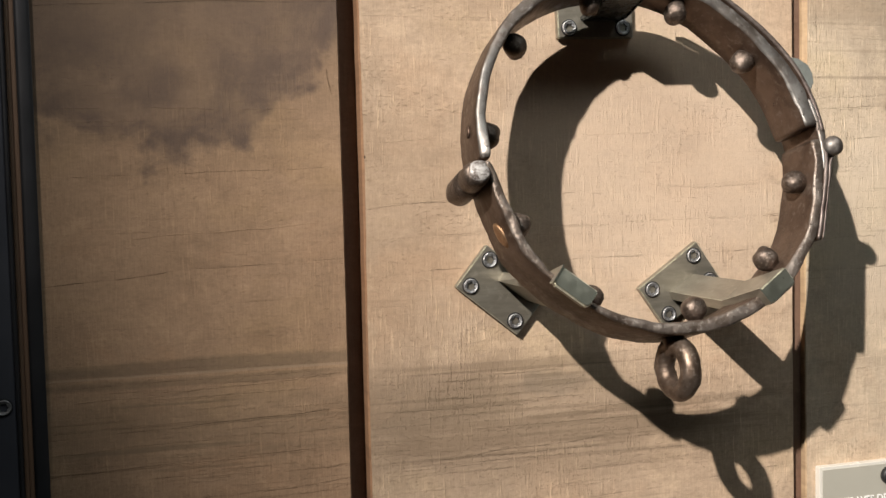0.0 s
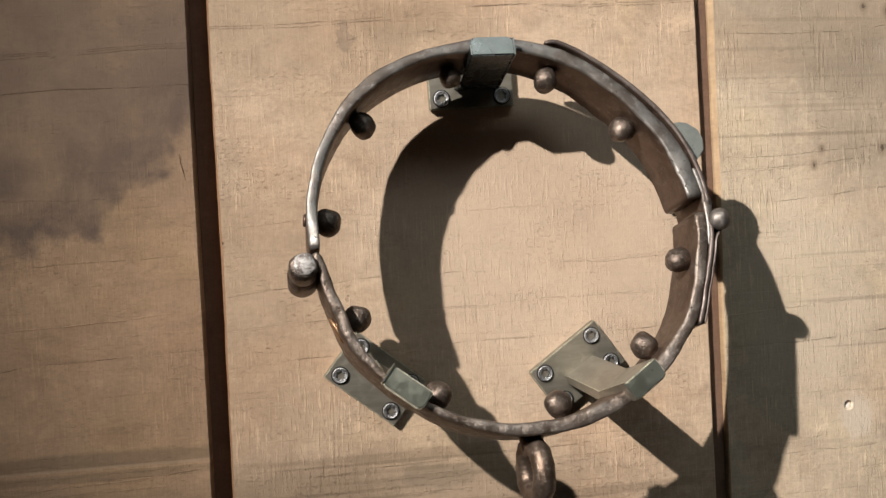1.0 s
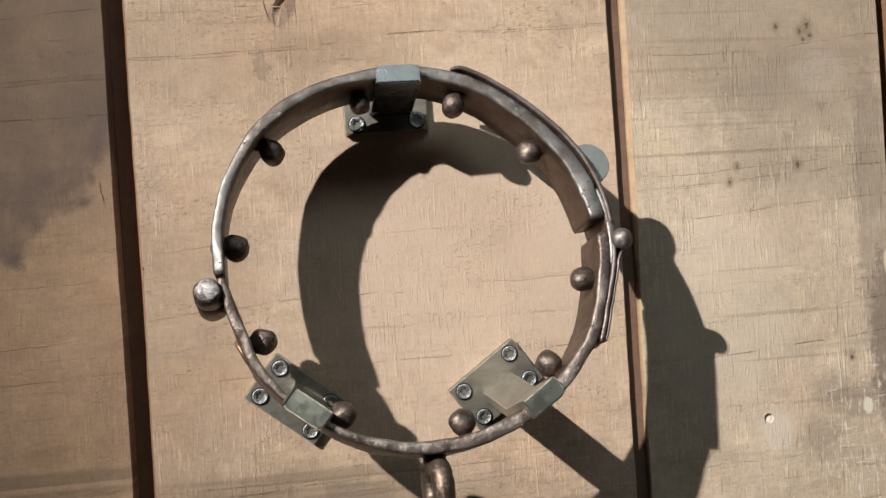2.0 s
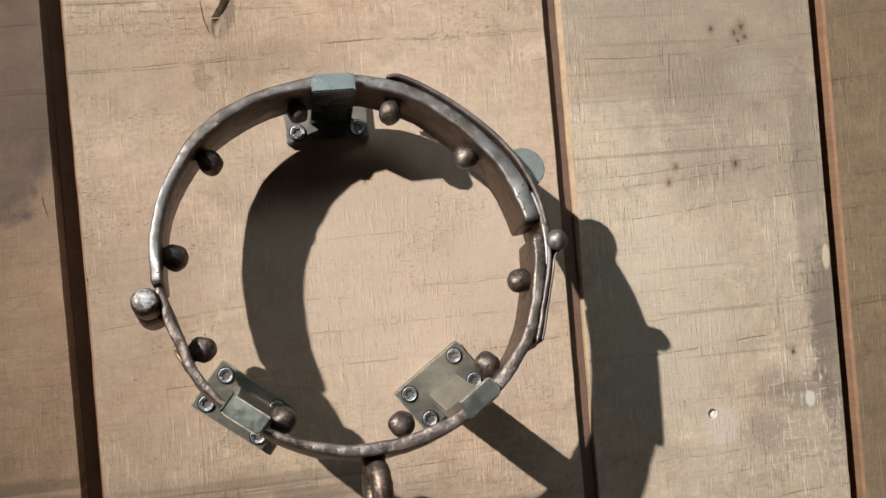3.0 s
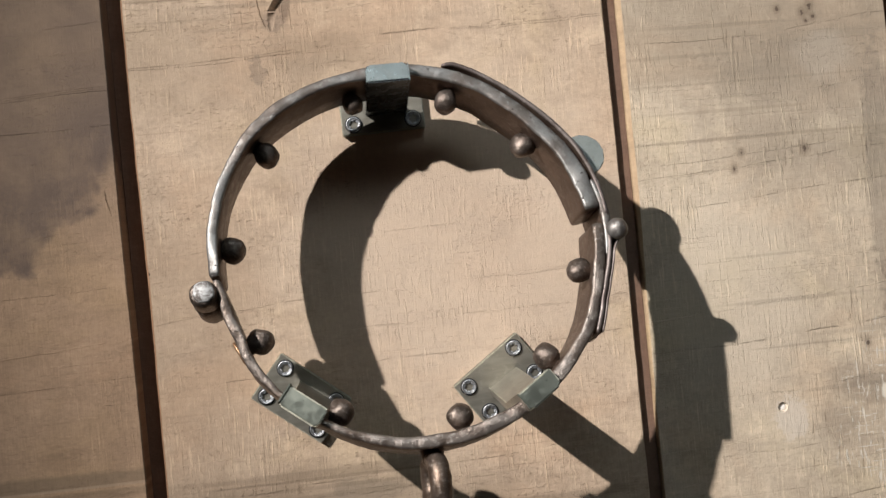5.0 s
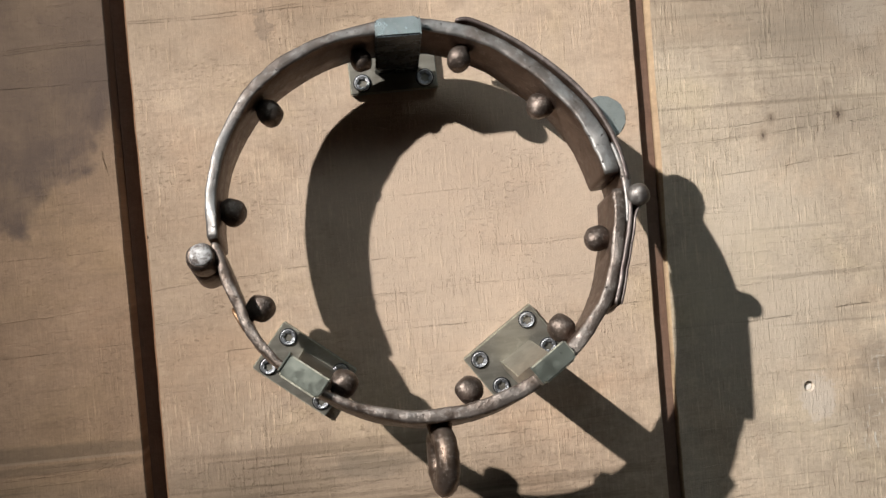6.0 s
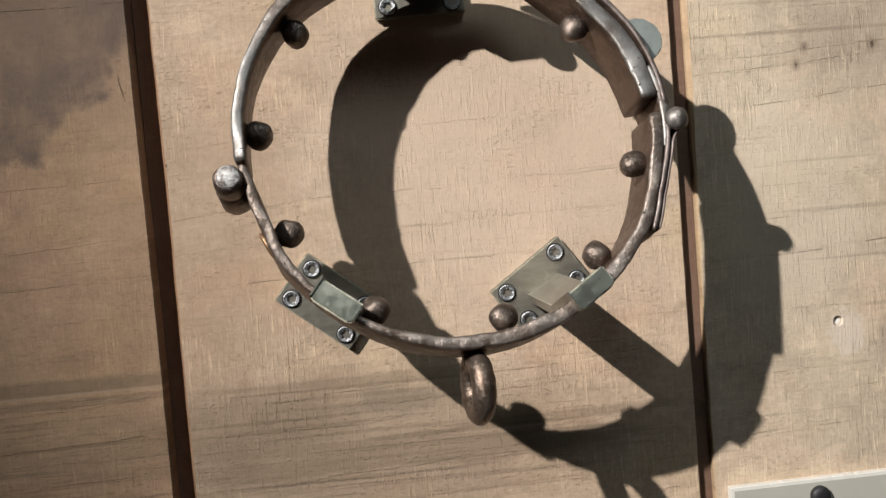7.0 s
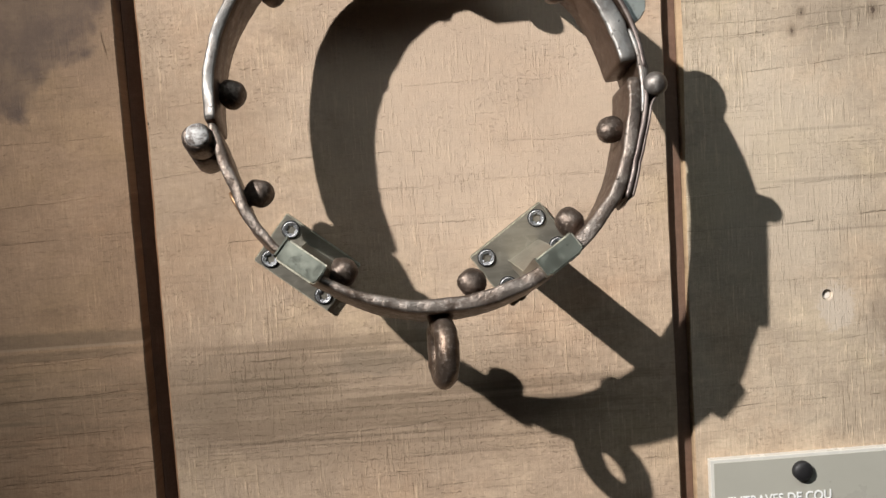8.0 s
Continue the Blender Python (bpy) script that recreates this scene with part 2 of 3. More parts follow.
stain_left = [
    (-0.060, 1.3068, 0.120, 0.0036, 0.5, 0.55, (0.130, 0.095, 0.064)),
    (-0.060, 1.3035, 0.120, 0.0007, 0.3, 0.35, (0.400, 0.300, 0.210)),
    (-0.060, 1.2998, 0.120, 0.0022, 0.5, 0.42, (0.140, 0.100, 0.066)),
    (-0.070, 1.280, 0.110, 0.016, 0.9, 0.25, (0.150, 0.115, 0.075)),
] + saw_bands(4, -0.06, 1.275, 0.08, 0.030, (0.150, 0.108, 0.070))
stain_shade_mid = [
    # Broad fields: paler in the middle, browner towards top, left edge and bottom.
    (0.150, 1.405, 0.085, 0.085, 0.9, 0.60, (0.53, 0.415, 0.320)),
    (0.060, 1.500, 0.080, 0.030, 1.2, 0.35, (0.270, 0.195, 0.130)),
    (0.020, 1.370, 0.035, 0.070, 1.2, 0.30, (0.330, 0.225, 0.145)),
    (0.080, 1.268, 0.105, 0.036, 1.1, 0.60, (0.265, 0.195, 0.135)),
    (0.100, 1.262, 0.120, 0.008, 1.2, 0.38, (0.150, 0.105, 0.068)),
    (0.170, 1.272, 0.050, 0.003, 1.2, 0.40, (0.130, 0.092, 0.060)),
    (0.070, 1.297, 0.070, 0.003, 1.2, 0.32, (0.150, 0.108, 0.070)),
    (0.061, 1.492, 0.0040, 0.007, 3.2, 0.35, GREY),
    # Next two: shade of the chip and the gouge, put into the wood's colour.
    (0.0700, 1.5150, 0.0050, 0.0055, 1.6, 0.45, (0.20, 0.145, 0.110)),
    (0.0758, 1.5270, 0.0035, 0.0120, 0.8, 0.60, (0.12, 0.080, 0.058)),
    (0.092, 1.2865, 0.020, 0.0065, 2.4, 0.32, (0.085, 0.078, 0.066)),
    (0.020, 1.280, 0.060, 0.014, 1.0, 0.28, (0.130, 0.098, 0.065)),
    (0.092, 1.498, 0.026, 0.010, 1.1, 0.22, (0.150, 0.110, 0.070)),
    (0.001, 1.400, 0.0009, 0.0009, 0.3, 0.95, (0.01, 0.008, 0.006)),
] + saw_bands(12, 0.085, 1.272, 0.09, 0.046, (0.140, 0.100, 0.066)) + saw_bands(5, 0.045, 1.518, 0.05, 0.022, (0.26, 0.195, 0.135))
stain_tone_right = [
    # Broad fields: paler low in the middle, darker and greyer towards the top.
    (0.285, 1.360, 0.040, 0.055, 1.1, 0.50, (0.56, 0.465, 0.365)),
    (0.315, 1.512, 0.095, 0.060, 0.6, 0.55, (0.235, 0.185, 0.135)),
    (0.335, 1.450, 0.060, 0.045, 1.2, 0.40, (0.240, 0.195, 0.150)),
    (0.345, 1.478, 0.016, 0.014, 2.2, 0.22, (0.52, 0.45, 0.37)),
    (0.370, 1.400, 0.010, 0.090, 1.1, 0.40, (0.150, 0.122, 0.098)),
    (0.376, 1.335, 0.012, 0.055, 1.5, 0.48, (0.105, 0.082, 0.066)),
    (0.356, 1.308, 0.022, 0.009, 2.4, 0.34, (0.110, 0.088, 0.070)),
    (0.340, 1.318, 0.013, 0.008, 2.0, 0.24, (0.110, 0.088, 0.072)),
    (0.335, 1.293, 0.0125, 0.009, 2.4, 0.28, (0.110, 0.088, 0.070)),
    (0.360, 1.305, 0.0030, 0.0042, 0.8, 0.85, (0.66, 0.60, 0.50)),
    (0.376, 1.379, 0.0022, 0.0070, 0.9, 0.75, (0.66, 0.55, 0.38)),
    (0.309, 1.297, 0.009, 0.011, 1.6, 0.55, (0.58, 0.50, 0.42)),
] + saw_bands(8, 0.312, 1.490, 0.10, 0.100, (0.190, 0.148, 0.105)) + saw_bands(4, 0.330, 1.345, 0.06, 0.070, (0.200, 0.160, 0.120))
knots_right = [(0.2912, 1.4245, 0.0015), (0.2958, 1.4325, 0.0014), (0.3288, 1.4318, 0.0022), (0.3215, 1.5030, 0.0018), (0.3345, 1.5005, 0.0019), (0.3385, 1.5035, 0.0024), (0.3400, 1.4980, 0.0014), (0.3362, 1.4962, 0.0012), (0.3525, 1.3310, 0.0016)]
wood_left = wood("sawn_oak_left", (0.335, 0.224, 0.146), 3.1, stain_left, 0.75, 0.0, 0.85, 0.45, 0.4, 0.6, (), ((-0.07, 1.275, 0.11, 0.045),))
wood_mid = wood("sawn_oak_middle", (0.488, 0.367, 0.267), 0.4, stain_shade_mid, 0.9, 0.0, 0.0, 0.9, 0.3, 1.0, (), ((0.11, 1.262, 0.15, 0.040), (0.04, 1.530, 0.09, 0.026)))
wood_right = wood("sawn_oak_grey", (0.510, 0.413, 0.312), 7.7, stain_tone_right, 1.1, 0.85, 0.0, 1.2, 0.65, 0.7, knots_right)
wood_far = wood("sawn_oak", (0.235, 0.168, 0.105), 11.3, (), 0.8)
wood_cut = wood("fresh_cut_oak", (0.42, 0.30, 0.19), 2.2, (), 0.2, 0.0, 0.0, 0.3, 0.1, 0.2)
wood_side = wood("soiled_oak_side", (0.26, 0.150, 0.088), 6.0, (), 0.2, 0.0, 0.0, 0.3, 0.1, 0.2)
wood_tongue = wood("brown_tongue", (0.155, 0.094, 0.066), 5.0, (), 0.1, 0.0, 0.0, 0.3, 0.1, 0.2)

iron = metal("brown_iron", ((0.075, 0.049, 0.036), (0.125, 0.086, 0.065), (0.185, 0.145, 0.118)), 60, 0.44, 0.70, 0.5, 0.0006, 0.5, (1, 1, 1), 0.3)
eye_iron = metal("polished_brown_iron", ((0.110, 0.078, 0.058), (0.185, 0.140, 0.112), (0.30, 0.250, 0.212)), 120, 0.42, 0.85, 0.7, 0.0007, 0.4)
worn_iron = metal("worn_iron", ((0.128, 0.106, 0.092), (0.255, 0.243, 0.230), (0.32, 0.302, 0.284)), 48, 0.50, 0.82, 0.9, 0.0009, 0.6)
strip_iron = metal("purple_brown_iron", ((0.105, 0.080, 0.072), (0.170, 0.140, 0.128), (0.230, 0.195, 0.178)), 60, 0.50, 0.72, 0.6, 0.0007, 0.4)
brown_worn = metal("brown_worn_iron", ((0.135, 0.102, 0.082), (0.245, 0.208, 0.182), (0.40, 0.36, 0.325)), 84, 0.47, 0.78, 0.9, 0.0012, 0.9)
rivet_iron = metal("rubbed_iron", ((0.088, 0.067, 0.055), (0.165, 0.130, 0.108), (0.31, 0.258, 0.222)), 150, 0.44, 0.82, 0.9, 0.0009, 0.4)
bright_iron = metal("flaked_bright_iron", ((0.09, 0.070, 0.060), (0.50, 0.49, 0.48), (0.58, 0.57, 0.56)), 400, 0.62, 0.30, 0.6, 0.0006, 0.8)
copper_iron = metal("copper_rivet", ((0.30, 0.17, 0.09), (0.42, 0.27, 0.16), (0.16, 0.09, 0.06)), 300, 0.45, 0.8, 0.4, 0.0003)
alloy = metal("grey_green_alloy", ((0.285, 0.265, 0.220), (0.345, 0.322, 0.270), (0.405, 0.378, 0.320)), 45, 0.42, 0.76, 0.05, 0.0002, 0.0, (1, 1, 6), 0.5, 0.5)
# Top bracket's arm: shade under the rim put into a darker alloy.
shaded_alloy = metal("arm_shade_alloy", ((0.040, 0.044, 0.046), (0.052, 0.057, 0.059), (0.070, 0.076, 0.078)), 45, 0.26, 0.80, 0.05, 0.0002, 0.0, (1, 1, 6), 0.4, 0.5)
alloy_edge = metal("rubbed_lit_alloy", ((0.36, 0.35, 0.28), (0.58, 0.56, 0.45), (0.32, 0.31, 0.25)), 300, 0.42, 0.70, 0.2, 0.0003)
hook_face = metal("green_rubbed_alloy", ((0.215, 0.228, 0.192), (0.250, 0.262, 0.222), (0.280, 0.290, 0.245)), 34, 0.38, 0.85, 0.2, 0.0003, 0.2)
blue_face = metal("blue_grey_alloy", ((0.165, 0.178, 0.172), (0.200, 0.214, 0.206), (0.26, 0.272, 0.260)), 70, 0.36, 0.85, 0.15, 0.0003, 0.1)
lug_metal = metal("pale_lug", ((0.178, 0.192, 0.180), (0.215, 0.230, 0.215), (0.160, 0.170, 0.160)), 80, 0.5, 0.5, 0.1, 0.0002)
zinc = metal("zinc_plated_steel", ((0.50, 0.51, 0.53), (0.90, 0.91, 0.93), (0.20, 0.20, 0.21)), 620, 0.42, 0.85, 0.8, 0.0006)
screw_grey = metal("dull_zinc", ((0.26, 0.265, 0.275), (0.44, 0.445, 0.455), (0.10, 0.10, 0.105)), 700, 0.42, 0.85, 0.8, 0.0005)
# Socket walls and countersink ring: recess shade put into the colour.
socket_dark = plain("socket_shade", (0.05, 0.052, 0.056), 0.35, 0.7)
black_steel = plain("black_steel", (0.078, 0.082, 0.100), 0.45, 0.3)
grey_steel = plain("blued_steel", (0.055, 0.056, 0.062), 0.45, 0.6)
rust_strip = plain("brown_edge", (0.16, 0.095, 0.06), 0.65)
black_paint = plain("black_paint", (0.014, 0.013, 0.014), 0.55, 0.0, 900.0, 0.4)
white_ink = plain("white_ink", (0.85, 0.85, 0.83), 0.5, vary=0.02)
plug_white = plain("pale_plug", (0.74, 0.70, 0.64), 0.6)
plaster = plain("grey_plaster", (0.20, 0.195, 0.19), 0.85, 0.0, 9.0, 0.08)
floor_mat = plain("dark_floor", (0.10, 0.09, 0.08), 0.5, 0.0, 6.0, 0.15)
label_mat = plain("grey_panel", (0.385, 0.372, 0.322), 0.30, 0.0, 28.0, 0.12)
edge_mat = plain("clear_edge", (0.62, 0.60, 0.55), 0.25, 0.0, 90.0, 0.04)


# ---- mesh helpers ----
def part(name, bm, mats, parent=None, label="", smooth=True):
    """Link a bmesh as one mesh object, under parent when given."""
    bmesh.ops.recalc_face_normals(bm, faces=bm.faces)
    me = bpy.data.meshes.new(name)
    bm.to_mesh(me)
    bm.free()
    for m in mats if isinstance(mats, (list, tuple)) else [mats]:
        me.materials.append(m)
    for p in me.polygons:
        p.use_smooth = smooth
    ob = new(name, me)
    if parent:
        ob.parent = parent
    if label:
        ob["label"] = label
    return ob


def box(bm, lo, hi, bevel=0.0, m=None, seg=2):
    r = bmesh.ops.create_cube(bm, size=1.0)
    lo, hi = Vector(lo), Vector(hi)
    for v in r["verts"]:
        v.co = Vector(((v.co.x + 0.5) * (hi.x - lo.x) + lo.x, (v.co.y + 0.5) * (hi.y - lo.y) + lo.y, (v.co.z + 0.5) * (hi.z - lo.z) + lo.z))
    if bevel:
        es = {e for v in r["verts"] for e in v.link_edges}
        r2 = bmesh.ops.bevel(bm, geom=list(es), offset=bevel, segments=seg, affect="EDGES", profile=0.6)
    if m:
        vs = r["verts"] if not bevel else list(bm.verts)
        bmesh.ops.transform(bm, matrix=m, verts=vs)


def lathe(bm, profile, seg, m, wobble=0.0, seed=0.0):
    """Turn (radius, height) pairs round the local z axis."""
    rows = []
    for r, h in profile:
        row = []
        for i in range(seg):
            a = 2 * math.pi * i / seg
            p = Vector((r * math.cos(a), r * math.sin(a), h))
            if wobble:
                p *= 1 + wobble * noise.noise(Vector((p.x * 210 + seed, p.y * 210 - seed, p.z * 210)))
            row.append(bm.verts.new(m @ p))
        rows.append(row)
    for a, b in zip(rows, rows[1:]):
        for i in range(seg):
            bm.faces.new((a[i], a[(i + 1) % seg], b[(i + 1) % seg], b[i]))
    for row in (rows[0], rows[-1]):
        bm.faces.new(row)


def table(rows, x):
    """A value between the rows (x, value), by straight lines."""
    xs, ys = zip(*rows)
    return float(np.interp(x, xs, ys))


# ---- room ----
def slab(name, lo, hi, mat, label, bevel=0.0):
    bm = bmesh.new()
    box(bm, lo, hi, bevel)
    return tagged(part(name, bm, mat, smooth=False), label, "", "", "structure")


slab("floor", (-2.2, -3.4, -0.1), (2.4, 0.2, 0.0), floor_mat, "dark plain gallery floor")
slab("ceiling", (-2.2, -3.4, 2.8), (2.4, 0.2, 2.9), plaster, "plain grey gallery ceiling")
slab("wall_west", (-2.3, -3.4, 0.0), (-2.2, 0.2, 2.8), plaster, "plain grey plaster wall")
slab("wall_east", (2.4, -3.4, 0.0), (2.5, 0.2, 2.8), plaster, "plain grey plaster wall")
slab("wall_south", (-2.2, -3.4, 0.0), (2.4, -3.3, 2.8), plaster, "plain grey plaster wall")
wall_north = slab("wall_north", (-2.2, 0.020, 0.0), (2.4, 0.12, 2.8), wood_tongue, "wall clad in upright rough-sawn oak boards")


# ---- boards ----
def board(x0, x1, mat, chamfer, seed, hole=None, cracks=(), side=wood_cut, chamfer_rows=((0.0, 1.0), (2.8, 1.0))):
    """One upright board, front face at y = 0, its left arris broken by chamfer metres."""
    bm = bmesh.new()
    zs = np.linspace(1.0, 1.9, 181).tolist()
    zs = [0.0, 0.5] + zs + [2.3, 2.8]
    rings = []
    for z in zs:
        j = 0.0005 * noise.noise(Vector((z * 9, seed, 0.0))) + 0.00025 * noise.noise(Vector((z * 70, seed, 2.0)))
        k = 0.0005 * noise.noise(Vector((z * 8, seed, 5.0))) + 0.00025 * noise.noise(Vector((z * 80, seed, 7.0)))
        c = chamfer * table(chamfer_rows, z) * (1 + 0.35 * noise.noise(Vector((z * 14, seed, 9.0))))
        prof = ((x0 + j, 0.0195), (x0 + j, c * 1.1), (x0 + j + c, 0.0), (x1 + k - 0.0006, 0.0), (x1 + k, 0.0008), (x1 + k, 0.0195))
        rings.append([bm.verts.new((x, y, z)) for x, y in prof])
    for a, b in zip(rings, rings[1:]):
        for i in range(len(a)):
            bm.faces.new((a[i], a[(i + 1) % len(a)], b[(i + 1) % len(a)], b[i])).material_index = 1 if i in (0, 1) else 0
    bm.faces.new(rings[0])
    bm.faces.new(rings[-1])
    ob = part("plank", bm, [mat, side], wall_north, smooth=False)
    cuts = []
    if hole:
        cut = bmesh.new()
        x, z, r, deep = hole
        lathe(cut, ((r, -0.002), (r, deep)), 20, pose(x, 0, z, -90))
        cuts.append(cut)
    for line, deep in cracks:
        cut = bmesh.new()
        front, back = [], []
        for xa, za, wa in line:
            front.append((cut.verts.new((xa - wa, -0.001, za)), cut.verts.new((xa + wa, -0.001, za))))
            back.append((cut.verts.new((xa - wa * 0.3, deep, za)), cut.verts.new((xa + wa * 0.3, deep, za))))
        for i in range(len(line) - 1):
            cut.faces.new((front[i][0], front[i][1], front[i + 1][1], front[i + 1][0]))
            cut.faces.new((back[i][0], back[i][1], back[i + 1][1], back[i + 1][0]))
            for k in (0, 1):
                cut.faces.new((front[i][k], front[i + 1][k], back[i + 1][k], back[i][k]))
        for i in (0, -1):
            cut.faces.new((front[i][0], front[i][1], back[i][1], back[i][0]))
        cuts.append(cut)
    for cut in cuts:
        cutter = part("cutter", cut, mat)
        mod = ob.modifiers.new("hole", "BOOLEAN")
        mod.object, mod.operation, mod.solver = cutter, "DIFFERENCE", "EXACT"
        me = bpy.data.meshes.new_from_object(ob.evaluated_get(bpy.context.evaluated_depsgraph_get()))
        ob.modifiers.remove(mod)
        ob.data = me
        bpy.data.objects.remove(cutter)
    return ob


board(-0.2480, -0.0090, wood_left, 0.0008, 1.0, None, (([(-0.0133, 1.4290, 0.0001), (-0.0140, 1.4330, 0.0004), (-0.0150, 1.4370, 0.0003), (-0.0152, 1.4410, 0.0001)], 0.001),))
gouge = [(0.0698, 1.5198, 0.0022), (0.0718, 1.5225, 0.0026), (0.0742, 1.5258, 0.0028), (0.0760, 1.5298, 0.0026), (0.0770, 1.5345, 0.0022), (0.0776, 1.5400, 0.0010)]
split = [(0.0686, 1.5110, 0.0002), (0.0660, 1.5135, 0.0004), (0.0646, 1.5180, 0.0004), (0.0638, 1.5225, 0.0004), (0.0632, 1.5275, 0.0003), (0.0627, 1.5340, 0.0002)]
chip = [(0.0690, 1.5105, 0.0010), (0.0690, 1.5125, 0.0026), (0.0694, 1.5160, 0.0033), (0.0700, 1.5192, 0.0036)]
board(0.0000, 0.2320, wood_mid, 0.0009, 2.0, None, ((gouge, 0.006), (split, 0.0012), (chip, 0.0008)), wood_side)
# Chamfer narrowed lower down: the pale arris lost in shade, put into the shape.
board(0.2392, 0.3790, wood_right, 0.0022, 3.0, (0.3045, 1.3030, 0.0026, 0.0035), chamfer_rows=((1.30, 0.25), (1.38, 0.4), (1.43, 0.9), (1.55, 1.0)))
board(0.3865, 0.6200, wood_far, 0.0012, 4.0, side=wood_side)
x = 0.628
for i, w in enumerate((0.19, 0.23, 0.15, 0.22, 0.20, 0.24, 0.18, 0.21, 0.10)):
    board(x, min(x + w, 2.4), wood_far, 0.0015, 10.0 + i)
    x += w + 0.008
x = -0.257
for i, w in enumerate((0.21, 0.23, 0.17, 0.22, 0.20, 0.24, 0.18, 0.19, 0.22)):
    board(max(x - w, -2.2), x, wood_far, 0.0015, 30.0 + i)
    x -= w + 0.008
for x0, x1, y in ((-0.0088, -0.0002, 0.0115), (0.2322, 0.2390, 0.0040), (0.3792, 0.3863, 0.0150)):
    bm = bmesh.new()
    box(bm, (x0, y, 0.0), (x1, 0.0198, 2.8))
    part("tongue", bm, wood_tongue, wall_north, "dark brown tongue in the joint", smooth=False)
bm = bmesh.new()
lathe(bm, ((0.0024, 0.0), (0.0024, 0.0012), (0.0018, 0.0018), (0.0004, 0.0019)), 18, pose(0.3047, 0.0034, 1.3027, 90), 0.15)
part("plug", bm, plug_white, wall_north, "pale plug in a drilled hole")


# ---- screws ----
def screw(parent, m, r=0.0036, mat=zinc):
    """Countersunk head with a six-lobed socket; m: its place, local z outwards."""
    bm = bmesh.new()
    seg = 36
    rows = []
    profile = ((1.14, -0.0006, 0, 1), (1.14, 0.0002, 0, 1), (1.02, 0.00025, 0, 1), (1.0, 0.0004, 0, 0), (0.95, 0.0009, 0, 2), (0.88, 0.0010, 0, 2), (0.80, 0.0008, 0, 2), (0.62, 0.0006, 1, 1),
               (0.58, -0.0012, 1, 1), (0.34, -0.0012, 0, 0), (0.24, -0.0004, 0, 0), (0.03, -0.0003, 0, 0))
    for rr, h, lobe, dark in profile:
        row = []
        for i in range(seg):
            a = 2 * math.pi * i / seg
            k = 1 - 0.26 * lobe * (0.5 - 0.5 * math.cos(6 * a))
            row.append(bm.verts.new(m @ Vector((r * rr * k * math.cos(a), r * rr * k * math.sin(a), h))))
        rows.append(row)
    for a, b, q in zip(rows, rows[1:], profile):
        for i in range(seg):
            bm.faces.new((a[i], a[(i + 1) % seg], b[(i + 1) % seg], b[i])).material_index = q[3]
    bm.faces.new(rows[0])
    bm.faces.new(rows[-1])
    return part("screw", bm, [mat, socket_dark, screw_grey], parent, "bright six-lobed screw", smooth=False)


# ---- collar ----
RO = Vector((0.1215, -0.06079, 1.4016))
RU, RV, RN = Vector((0.99985, 0.01741, 0.0)), Vector((-0.00464, 0.26655, 0.96381)), Vector((0.01678, -0.96366, 0.26659))
RING = Matrix((RU, RV, RN)).transposed().to_4x4()
RING.translation = RO


def ring_point(deg, r, w):
    """World place at that angle and radius in the collar's plane, w metres in front of its front rim."""
    a = radians(deg)
    return RO + RU * (r * math.cos(a)) + RV * (r * math.sin(a)) + RN * w


TAPER = [(-180, 0.0), (-65, 0.0), (-30, 0.0009), (0, 0.0012), (10, 0.0018), (58, 0.0018), (80, 0.0006), (100, 0.0), (190, 0.0)]
DEEP = [(-180, 1.12), (-150, 1.14), (-118, 1.24), (-92, 1.32), (-55, 1.25), (-28, 1.18), (0, 1.02), (90, 1.0), (125, 1.08), (190, 1.12)]


